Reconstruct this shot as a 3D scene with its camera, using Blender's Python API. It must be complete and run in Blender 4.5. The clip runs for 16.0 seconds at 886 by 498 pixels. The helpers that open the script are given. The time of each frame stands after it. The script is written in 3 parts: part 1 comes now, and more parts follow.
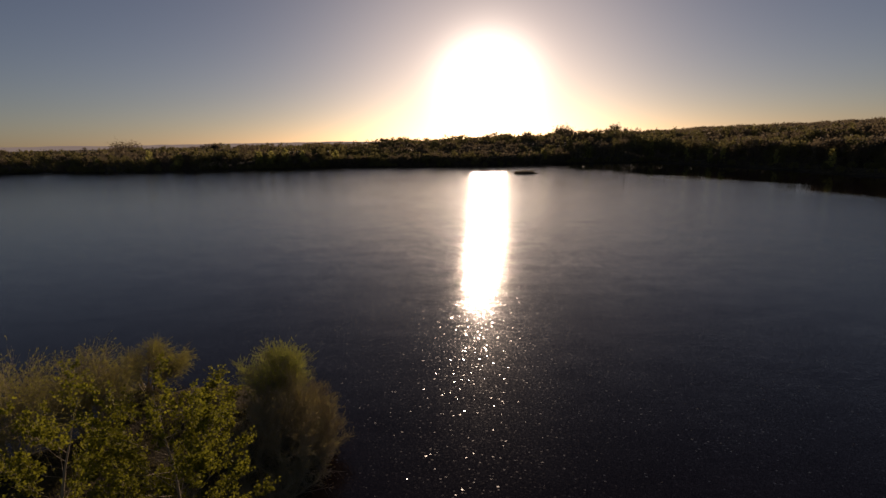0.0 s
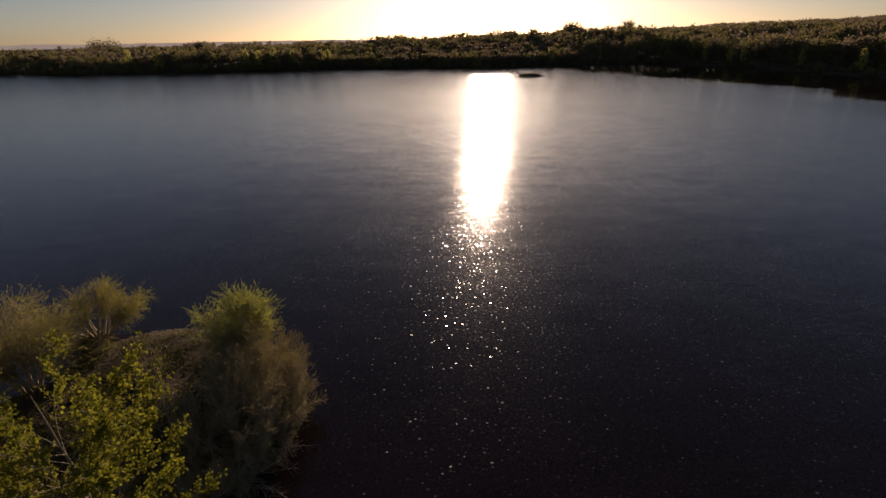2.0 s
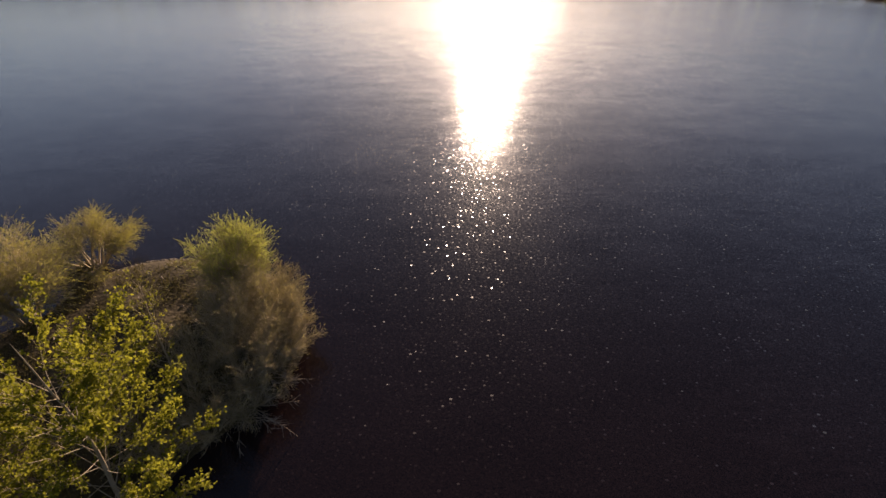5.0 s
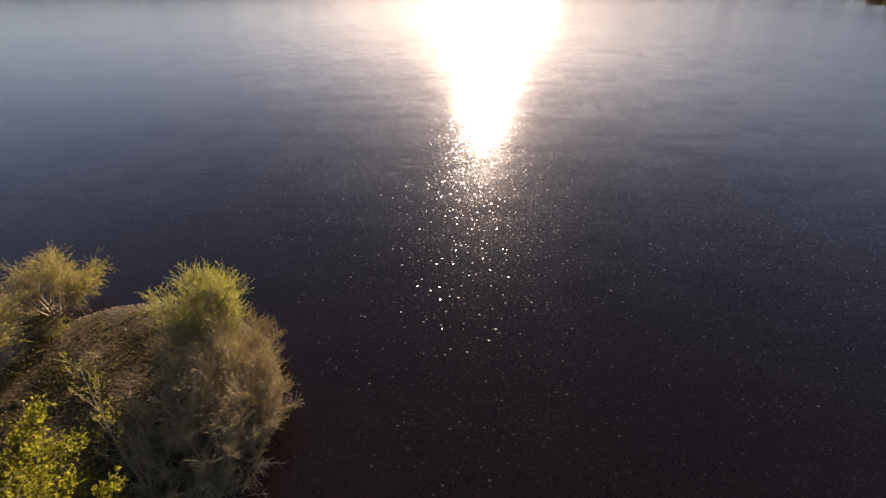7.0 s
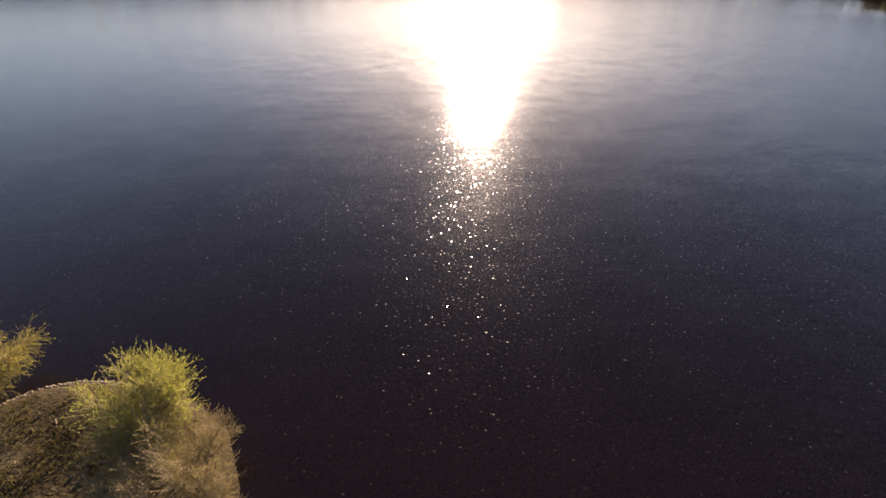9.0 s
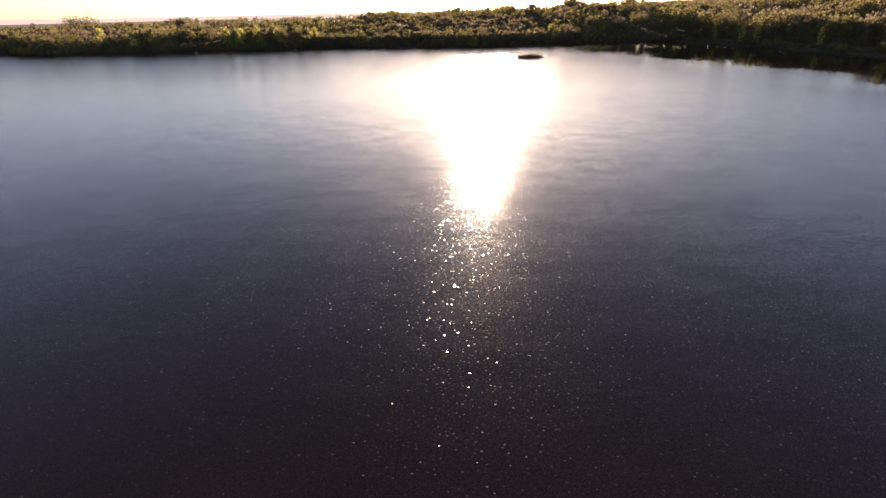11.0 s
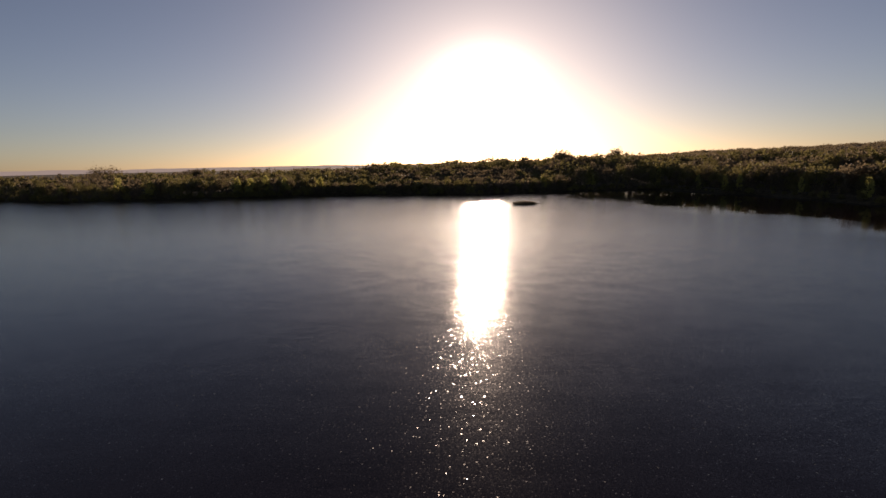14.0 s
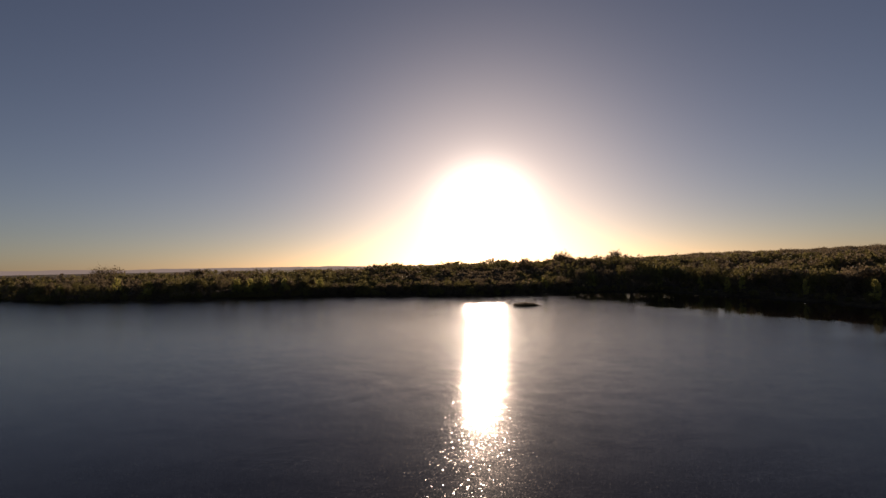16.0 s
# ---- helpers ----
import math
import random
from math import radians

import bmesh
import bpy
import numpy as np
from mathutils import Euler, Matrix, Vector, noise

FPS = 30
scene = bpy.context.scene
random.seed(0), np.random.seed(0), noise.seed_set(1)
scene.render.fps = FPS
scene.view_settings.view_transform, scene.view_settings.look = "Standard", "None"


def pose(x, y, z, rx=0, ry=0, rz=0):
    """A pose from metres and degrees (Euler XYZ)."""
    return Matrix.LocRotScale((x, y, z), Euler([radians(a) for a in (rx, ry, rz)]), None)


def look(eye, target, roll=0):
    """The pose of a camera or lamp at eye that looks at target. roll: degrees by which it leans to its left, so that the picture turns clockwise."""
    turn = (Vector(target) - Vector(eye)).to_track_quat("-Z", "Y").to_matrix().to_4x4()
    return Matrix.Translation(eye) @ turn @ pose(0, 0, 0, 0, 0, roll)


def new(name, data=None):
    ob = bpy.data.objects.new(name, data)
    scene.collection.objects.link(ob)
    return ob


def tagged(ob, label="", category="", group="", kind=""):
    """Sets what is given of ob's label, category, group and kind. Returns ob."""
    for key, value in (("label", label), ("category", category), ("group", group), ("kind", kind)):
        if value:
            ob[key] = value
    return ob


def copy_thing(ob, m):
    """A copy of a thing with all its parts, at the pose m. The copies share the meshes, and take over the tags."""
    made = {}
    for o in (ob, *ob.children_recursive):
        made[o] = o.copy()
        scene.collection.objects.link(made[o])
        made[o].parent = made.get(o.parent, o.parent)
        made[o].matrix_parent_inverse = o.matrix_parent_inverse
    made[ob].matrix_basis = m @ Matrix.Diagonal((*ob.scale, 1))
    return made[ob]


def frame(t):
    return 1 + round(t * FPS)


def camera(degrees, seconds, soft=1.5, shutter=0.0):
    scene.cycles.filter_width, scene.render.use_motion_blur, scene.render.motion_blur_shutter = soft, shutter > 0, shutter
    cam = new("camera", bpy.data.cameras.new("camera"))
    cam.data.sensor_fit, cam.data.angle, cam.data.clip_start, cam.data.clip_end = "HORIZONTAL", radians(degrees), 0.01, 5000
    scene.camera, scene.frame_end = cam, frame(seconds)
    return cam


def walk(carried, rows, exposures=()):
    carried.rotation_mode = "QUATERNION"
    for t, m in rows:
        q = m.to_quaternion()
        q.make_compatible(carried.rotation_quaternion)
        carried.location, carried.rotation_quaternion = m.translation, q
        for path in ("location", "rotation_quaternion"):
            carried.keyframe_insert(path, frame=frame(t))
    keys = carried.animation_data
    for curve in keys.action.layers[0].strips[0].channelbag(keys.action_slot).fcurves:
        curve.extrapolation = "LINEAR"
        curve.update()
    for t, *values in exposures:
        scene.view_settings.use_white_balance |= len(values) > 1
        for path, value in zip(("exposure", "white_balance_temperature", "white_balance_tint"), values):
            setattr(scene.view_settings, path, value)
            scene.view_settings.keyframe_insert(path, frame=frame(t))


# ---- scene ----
cam = camera(83.9, 16.0)
PATH = [
    (0, (-0.764, 9.053, 14.011), (-0.798, 11.007, 13.584), -1.21),
    (0.5, (-0.635, 10.923, 14.027), (-0.672, 12.855, 13.511), -1.17),
    (1, (-0.499, 12.406, 14.017), (-0.538, 14.311, 13.411), -1.19),
    (1.5, (-0.380, 13.329, 13.986), (-0.420, 15.204, 13.293), -1.22),
    (2, (-0.298, 13.701, 13.913), (-0.339, 15.542, 13.131), -1.22),
    (2.5, (-0.270, 13.737, 13.818), (-0.310, 15.534, 12.941), -1.26),
    (3, (-0.283, 13.698, 13.732), (-0.324, 15.445, 12.758), -1.32),
    (3.2, (-0.290, 13.685, 13.703), (-0.333, 15.411, 12.694), -1.33),
    (5.3, (-0.215, 15.146, 14.018), (-0.269, 16.833, 12.946), -1.49),
    (5.5, (-0.198, 15.400, 14.081), (-0.251, 17.087, 13.009), -1.50),
    (6, (-0.152, 16.056, 14.243), (-0.202, 17.742, 13.170), -1.52),
    (6.5, (-0.094, 16.835, 14.405), (-0.142, 18.521, 13.331), -1.54),
    (7, (-0.033, 17.698, 14.565), (-0.077, 19.384, 13.490), -1.53),
    (7.5, (0.005, 18.694, 14.723), (-0.035, 20.377, 13.644), -1.56),
    (8, (0.052, 19.679, 14.869), (0.018, 21.362, 13.789), -1.57),
    (8.5, (0.119, 20.638, 14.999), (0.094, 22.325, 13.924), -1.55),
    (8.7, (0.152, 21.074, 15.043), (0.128, 22.760, 13.968), -1.54),
    (10.8, (0.579, 25.740, 15.439), (0.547, 27.529, 14.544), -1.38),
    (11, (0.631, 26.161, 15.456), (0.601, 27.964, 14.592), -1.39),
    (11.5, (0.764, 27.203, 15.492), (0.736, 29.043, 14.710), -1.39),
    (12, (0.903, 28.207, 15.518), (0.878, 30.081, 14.820), -1.38),
    (12.5, (1.050, 29.168, 15.534), (1.026, 31.071, 14.920), -1.36),
    (13, (1.204, 30.082, 15.540), (1.181, 32.012, 15.016), -1.35),
    (13.5, (1.364, 30.955, 15.539), (1.342, 32.908, 15.106), -1.30),
    (14, (1.529, 31.783, 15.531), (1.508, 33.754, 15.193), -1.30),
    (14.5, (1.699, 32.569, 15.517), (1.678, 34.555, 15.280), -1.26),
    (15, (1.871, 33.328, 15.501), (1.851, 35.323, 15.365), -1.22),
    (15.5, (2.045, 34.079, 15.483), (2.026, 36.078, 15.449), -1.16),
    (16, (2.220, 34.828, 15.464), (2.201, 36.827, 15.532), -1.10),
]
EXPOSURES = [(t, stops, 7450, 29) for t, stops in ((0, 0.1), (1.5, 0.38), (3, 1.12), (5.5, 1.95), (8.5, 2.25), (11, 2.4), (12.5, 1.5), (14.5, 0.58), (16, 0.3))]
walk(cam, [(t, look(eye, aim, roll)) for t, eye, aim, roll in PATH], EXPOSURES)

# ---- light ----
SUN_EL, SUN_AZ = 5.95, 4.35      # degrees above the horizon, degrees east of +y
SUN_DIR = Vector((math.sin(radians(SUN_AZ)) * math.cos(radians(SUN_EL)),
                  math.cos(radians(SUN_AZ)) * math.cos(radians(SUN_EL)), math.sin(radians(SUN_EL))))

world = bpy.data.worlds.new("evening_sky")
scene.world = world
world.use_nodes = True
wn, wl = world.node_tree.nodes, world.node_tree.links
wn.clear()
w_out = wn.new("ShaderNodeOutputWorld")
w_bg = wn.new("ShaderNodeBackground")
w_sky = wn.new("ShaderNodeTexSky")
w_sky.sky_type = "NISHITA"
w_sky.sun_disc = False
w_sky.sun_elevation = radians(SUN_EL)
w_sky.sun_rotation = radians(SUN_AZ)
w_sky.air_density, w_sky.dust_density, w_sky.ozone_density = 0.72, 0.5, 2.3
w_bg.inputs["Strength"].default_value = 0.05
w_hs = wn.new("ShaderNodeHueSaturation")
w_hs.inputs["Saturation"].default_value = 0.88
wl.new(w_sky.outputs["Color"], w_hs.inputs["Color"])
wl.new(w_hs.outputs["Color"], w_bg.inputs["Color"])
# added glow close round the low sun: hazy air's bright aureole, widened to imitate lens bloom
w_co = wn.new("ShaderNodeTexCoord")
w_dot = wn.new("ShaderNodeVectorMath")
w_dot.operation = "DOT_PRODUCT"
w_dot.inputs[1].default_value = SUN_DIR
wl.new(w_co.outputs["Generated"], w_dot.inputs[0])
w_max = wn.new("ShaderNodeMath")
w_max.operation = "MAXIMUM"
w_max.inputs[1].default_value = 0.0
wl.new(w_dot.outputs["Value"], w_max.inputs[0])
w_last = w_bg
for power, strength, colour in ((380, 2.1, (1.0, 0.97, 0.82, 1)), (30, 0.15, (1.0, 0.92, 0.76, 1))):
    p = wn.new("ShaderNodeMath")
    p.operation = "POWER"
    p.inputs[1].default_value = power
    wl.new(w_max.outputs[0], p.inputs[0])
    k = wn.new("ShaderNodeMath")
    k.operation = "MULTIPLY"
    k.inputs[1].default_value = strength
    wl.new(p.outputs[0], k.inputs[0])
    b = wn.new("ShaderNodeBackground")
    b.inputs["Color"].default_value = colour
    wl.new(k.outputs[0], b.inputs["Strength"])
    a = wn.new("ShaderNodeAddShader")
    wl.new(w_last.outputs[0], a.inputs[0])
    wl.new(b.outputs[0], a.inputs[1])
    w_last = a
wl.new(w_last.outputs[0], w_out.inputs["Surface"])

sun = new("sun", bpy.data.lights.new("sun", "SUN"))
sun.data.energy, sun.data.angle, sun.data.color = 3.7, radians(0.6), (1.0, 0.86, 0.66)
sun.matrix_world = look((0, 0, 0), -SUN_DIR)


# ---- materials ----
def material(name, rough=0.8):
    m = bpy.data.materials.new(name)
    m.use_nodes = True
    b = m.node_tree.nodes["Principled BSDF"]
    b.inputs["Roughness"].default_value = rough
    b.inputs["Specular IOR Level"].default_value = 0.1
    return m, m.node_tree.nodes, m.node_tree.links, b


def mottled(name, stops, scale, rough=0.85, fine=8.0, bump=0.3, dist=0.05, rand=0.0):
    """A surface whose colour runs through stops by noise at two scales, with fine relief; rand shifts it from object to object."""
    m, n, l, b = material(name, rough)
    geo = n.new("ShaderNodeNewGeometry")
    a = n.new("ShaderNodeTexNoise")
    a.inputs["Scale"].default_value, a.inputs["Detail"].default_value = scale, 4
    f = n.new("ShaderNodeTexNoise")
    f.inputs["Scale"].default_value, f.inputs["Detail"].default_value = scale * fine, 3
    l.new(geo.outputs["Position"], a.inputs["Vector"])
    l.new(geo.outputs["Position"], f.inputs["Vector"])
    mix = n.new("ShaderNodeMath")
    mix.operation = "MULTIPLY_ADD"
    l.new(f.outputs["Fac"], mix.inputs[0])
    mix.inputs[1].default_value = 0.5
    l.new(a.outputs["Fac"], mix.inputs[2])
    off = n.new("ShaderNodeMath")
    off.operation = "MULTIPLY_ADD"
    info = n.new("ShaderNodeObjectInfo")
    l.new(info.outputs["Random"], off.inputs[0])
    off.inputs[1].default_value = rand
    l.new(mix.outputs[0], off.inputs[2])
    ramp = n.new("ShaderNodeValToRGB")
    ramp.color_ramp.elements.remove(ramp.color_ramp.elements[1])
    for k, (at, colour) in enumerate(stops):
        e = ramp.color_ramp.elements[0] if k == 0 else ramp.color_ramp.elements.new(at)
        e.position, e.color = at, (*colour, 1)
    l.new(off.outputs[0], ramp.inputs["Fac"])
    l.new(ramp.outputs["Color"], b.inputs["Base Color"])
    if bump:
        bp = n.new("ShaderNodeBump")
        bp.inputs["Strength"].default_value, bp.inputs["Distance"].default_value = bump, dist
        l.new(f.outputs["Fac"], bp.inputs["Height"])
        l.new(bp.outputs["Normal"], b.inputs["Normal"])
    return m


def foliage(name, dark, light, scale=0.25, through_light=0.5, rand=0.3, rough=0.6):
    """Thin leaves: they scatter light back and let some of it through, and differ from clump to clump and from tree to tree."""
    m, n, l, b = material(name, rough)
    geo = n.new("ShaderNodeNewGeometry")
    a = n.new("ShaderNodeTexNoise")
    a.inputs["Scale"].default_value, a.inputs["Detail"].default_value = scale, 3
    l.new(geo.outputs["Position"], a.inputs["Vector"])
    isl = n.new("ShaderNodeMath")
    isl.operation = "MULTIPLY_ADD"
    l.new(geo.outputs["Random Per Island"], isl.inputs[0])
    isl.inputs[1].default_value = 0.45
    l.new(a.outputs["Fac"], isl.inputs[2])
    info = n.new("ShaderNodeObjectInfo")
    off = n.new("ShaderNodeMath")
    off.operation = "MULTIPLY_ADD"
    l.new(info.outputs["Random"], off.inputs[0])
    off.inputs[1].default_value = rand
    l.new(isl.outputs[0], off.inputs[2])
    mr = n.new("ShaderNodeMapRange")
    mr.inputs["From Min"].default_value, mr.inputs["From Max"].default_value = 0.35, 1.05 + rand
    l.new(off.outputs[0], mr.inputs["Value"])
    mix = n.new("ShaderNodeMix")
    mix.data_type = "RGBA"
    mix.inputs["A"].default_value, mix.inputs["B"].default_value = (*dark, 1), (*light, 1)
    l.new(mr.outputs["Result"], mix.inputs["Factor"])
    col = mix.outputs["Result"]
    l.new(col, b.inputs["Base Color"])
    b.inputs["Specular IOR Level"].default_value = 0.04
    tr = n.new("ShaderNodeBsdfTranslucent")
    l.new(col, tr.inputs["Color"])
    ms = n.new("ShaderNodeMixShader")
    ms.inputs["Fac"].default_value = through_light
    l.new(b.outputs[0], ms.inputs[1])
    l.new(tr.outputs[0], ms.inputs[2])
    l.new(ms.outputs[0], n["Material Output"].inputs["Surface"])
    return m


def water_material():
    m, n, l, b = material("lake_water", 0.12)
    b.inputs["Base Color"].default_value = (0.0118, 0.0063, 0.0063, 1)
    b.inputs["IOR"].default_value = 1.333
    b.inputs["Specular IOR Level"].default_value = 0.5
    geo = n.new("ShaderNodeNewGeometry")

    def vmath(op, a, c):
        v = n.new("ShaderNodeVectorMath")
        v.operation = op
        for k, x in enumerate((a, c)):
            if isinstance(x, tuple):
                v.inputs[k].default_value = x
            elif x is not None:
                l.new(x, v.inputs[k])
        return v.outputs[0]

    def ripples(scale, turn, stretch, detail, offset):
        """Slopes of short waves whose crests run along the turned x axis."""
        mp = n.new("ShaderNodeMapping")
        mp.inputs["Location"].default_value = (offset, offset * 0.7, 0)
        mp.inputs["Rotation"].default_value = (0, 0, radians(turn))
        mp.inputs["Scale"].default_value = (1 / stretch, 1, 1)
        l.new(geo.outputs["Position"], mp.inputs["Vector"])
        t = n.new("ShaderNodeTexNoise")
        t.inputs["Scale"].default_value, t.inputs["Detail"].default_value = scale, detail
        l.new(mp.outputs["Vector"], t.inputs["Vector"])
        return vmath("SUBTRACT", t.outputs["Color"], (0.5, 0.5, 0.5))

    def math_node(op, a, c, e=None):
        v = n.new("ShaderNodeMath")
        v.operation = op
        for k, x in enumerate((a, c, e)):
            if isinstance(x, (int, float)):
                v.inputs[k].default_value = x
            elif x is not None:
                l.new(x, v.inputs[k])
        return v.outputs[0]

    fine = vmath("MULTIPLY", ripples(38.0, 28, 1.4, 0.0, 3.0), (0.31, 0.28, 0.0))
    # small bright facets: the tops of wavelets
    mp = n.new("ShaderNodeMapping")
    mp.inputs["Rotation"].default_value = (0, 0, radians(20))
    mp.inputs["Scale"].default_value = (0.8, 1.0, 1.0)
    l.new(geo.outputs["Position"], mp.inputs["Vector"])
    cells = n.new("ShaderNodeTexVoronoi")
    cells.voronoi_dimensions = "2D"
    cells.inputs["Scale"].default_value = 5.4
    l.new(mp.outputs["Vector"], cells.inputs["Vector"])
    pick = n.new("ShaderNodeSeparateXYZ")
    l.new(cells.outputs["Color"], pick.inputs[0])
    # most lie flat, fewer and fewer are steep, and the steep ones face the sun
    steep = math_node("MULTIPLY_ADD", math_node("LOGARITHM", math_node("ADD", pick.outputs["Y"], 0.002), math.e), -0.052, -0.034)
    steep = math_node("MAXIMUM", steep, 0.0)
    facet = n.new("ShaderNodeCombineXYZ")
    l.new(math_node("MULTIPLY_ADD", pick.outputs["X"], 0.2, -0.1), facet.inputs["X"])
    l.new(steep, facet.inputs["Y"])
    inside = math_node("LESS_THAN", cells.outputs["Distance"], math_node("MULTIPLY_ADD", pick.outputs["Z"], 0.15, 0.10))

    def scaled(v, by):
        q = n.new("ShaderNodeVectorMath")
        q.operation = "SCALE"
        l.new(v, q.inputs[0])
        l.new(by, q.inputs["Scale"])
        return q.outputs[0]

    long_swell = vmath("MULTIPLY", ripples(0.5, 12, 1.8, 1.0, 11.0), (0.02, 0.045, 0.0))
    # cat's paws: patches of small parallel ripples, some 30 cm from crest to crest
    paw = n.new("ShaderNodeTexNoise")
    paw.inputs["Scale"].default_value, paw.inputs["Detail"].default_value = 0.13, 1
    l.new(geo.outputs["Position"], paw.inputs["Vector"])
    paws = n.new("ShaderNodeMapRange")
    paws.inputs["From Min"].default_value, paws.inputs["From Max"].default_value = 0.47, 0.66
    l.new(paw.outputs["Fac"], paws.inputs["Value"])
    long_swell = vmath("ADD", long_swell, scaled(vmath("MULTIPLY", ripples(4.2, -24, 4.5, 0.0, 5.0), (0.025, 0.055, 0.0)), paws.outputs["Result"]))
    short = vmath("ADD", scaled(fine, math_node("MULTIPLY_ADD", inside, -0.7, 1.0)), scaled(facet.outputs[0], inside))
    both = vmath("ADD", short, long_swell)
    # the wind blows aslant, so the slopes that face the sun lean a little to its right
    part_xyz = n.new("ShaderNodeSeparateXYZ")
    l.new(both, part_xyz.inputs[0])
    sheared = n.new("ShaderNodeCombineXYZ")
    l.new(math_node("MULTIPLY_ADD", part_xyz.outputs["Y"], 0.5, part_xyz.outputs["X"]), sheared.inputs["X"])
    l.new(part_xyz.outputs["Y"], sheared.inputs["Y"])
    both = sheared.outputs[0]
    # gusts: patches of stronger ripples; the water in the lee of the right-hand wood lies still
    gust = n.new("ShaderNodeTexNoise")
    gust.inputs["Scale"].default_value, gust.inputs["Detail"].default_value = 0.035, 2
    l.new(geo.outputs["Position"], gust.inputs["Vector"])
    g = n.new("ShaderNodeMapRange")
    g.inputs["From Min"].default_value, g.inputs["From Max"].default_value = 0.3, 0.7
    g.inputs["To Min"].default_value, g.inputs["To Max"].default_value = 0.85, 1.12
    l.new(gust.outputs["Fac"], g.inputs["Value"])
    sep = n.new("ShaderNodeSeparateXYZ")
    l.new(geo.outputs["Position"], sep.inputs[0])
    lee = math_node("MULTIPLY_ADD", sep.outputs["X"], 2.2, math_node("MULTIPLY", sep.outputs["Y"], 0.6))
    lee = math_node("MULTIPLY_ADD", gust.outputs["Fac"], 120.0, lee)
    calm = n.new("ShaderNodeMapRange")
    calm.interpolation_type = "SMOOTHSTEP"
    calm.inputs["From Min"].default_value, calm.inputs["From Max"].default_value = 300, 375
    calm.inputs["To Min"].default_value, calm.inputs["To Max"].default_value = 1.0, 0.02
    l.new(lee, calm.inputs["Value"])
    # out towards the far bank the wind has more run, and the ripples are steeper
    fetch = n.new("ShaderNodeMapRange")
    fetch.interpolation_type = "SMOOTHSTEP"
    fetch.inputs["From Min"].default_value, fetch.inputs["From Max"].default_value = 130, 270
    fetch.inputs["To Min"].default_value, fetch.inputs["To Max"].default_value = 1.0, 2.4
    l.new(sep.outputs["Y"], fetch.inputs["Value"])
    amp = math_node("MULTIPLY", math_node("MULTIPLY", g.outputs["Result"], fetch.outputs["Result"]), calm.outputs["Result"])
    rough = math_node("MULTIPLY_ADD", calm.outputs["Result"], 0.08, 0.03)
    l.new(math_node("MULTIPLY_ADD", math_node("MULTIPLY", inside, calm.outputs["Result"]), 0.06, rough), b.inputs["Roughness"])
    nor = vmath("NORMALIZE", vmath("ADD", scaled(both, amp), (0.0, 0.0, 1.0)), None)
    l.new(nor, b.inputs["Normal"])
    return m


WATER = water_material()
EARTH = mottled("dry_grass_earth", ((0.35, (0.018, 0.0135, 0.0075)), (0.6, (0.038, 0.0285, 0.0145)), (0.85, (0.068, 0.052, 0.027)), (1.05, (0.13, 0.102, 0.056))), 0.45, 0.95, 14, 0.8, 0.08)
PALE_EARTH = mottled("pale_bank_earth", ((0.3, (0.06, 0.048, 0.03)), (0.7, (0.11, 0.09, 0.06)), (1.0, (0.2, 0.165, 0.115))), 0.8, 0.95, 9, 0.6, 0.06, 0.1)
BARK = mottled("grey_bark", ((0.3, (0.15, 0.118, 0.076)), (0.7, (0.27, 0.22, 0.15)), (1.0, (0.34, 0.285, 0.21))), 2.5, 0.9, 8, 0.6, 0.01, 0.15)
DARK_BARK = mottled("dark_bark", ((0.3, (0.045, 0.035, 0.025)), (0.9, (0.11, 0.09, 0.065))), 2.5, 0.9, 8, 0.0, 0.01, 0.15)
TWIG_BARK = mottled("pale_twig_bark", ((0.3, (0.17, 0.134, 0.088)), (0.9, (0.36, 0.295, 0.195))), 2.0, 0.9, 6, 0.0, 0.01, 0.15)
DEAD = mottled("bleached_deadwood", ((0.3, (0.13, 0.1, 0.075)), (0.8, (0.27, 0.225, 0.17))), 3.0, 0.9, 8, 0.5, 0.01, 0.1)
POPLAR_LEAF = foliage("poplar_leaf", (0.085, 0.092, 0.011), (0.275, 0.268, 0.03), 0.7, 0.5, 0.1)
GREEN_LEAF = foliage("fresh_willow_leaf", (0.19, 0.21, 0.04), (0.42, 0.43, 0.095), 0.8, 0.6, 0.1)
GREY_LEAF = foliage("grey_willow_leaf", (0.14, 0.122, 0.045), (0.31, 0.272, 0.1), 0.8, 0.6, 0.15)
WILLOW_LEAF = foliage("yellow_willow_leaf", (0.15, 0.14, 0.03), (0.36, 0.33, 0.075), 0.8, 0.6, 0.12)
WOOD_LEAF = foliage("woodland_leaf", (0.13, 0.115, 0.048), (0.23, 0.2, 0.078), 0.04, 0.5, 0.4)
BARE_TWIG = foliage("bare_woodland_twig", (0.13, 0.102, 0.065), (0.2, 0.158, 0.098), 0.04, 0.5, 0.3)
BRIGHT_LEAF = foliage("spring_poplar_leaf", (0.29, 0.275, 0.085), (0.47, 0.43, 0.14), 0.2, 0.55, 0.3)
GRASS = foliage("dry_grass_blade", (0.04, 0.035, 0.013), (0.15, 0.13, 0.052), 0.6, 0.35, 0.0)
STONE = mottled("shore_pebble", ((0.4, (0.08, 0.065, 0.05)), (1.0, (0.26, 0.22, 0.17))), 6.0, 0.85, 5, 0.4, 0.01, 0.3)


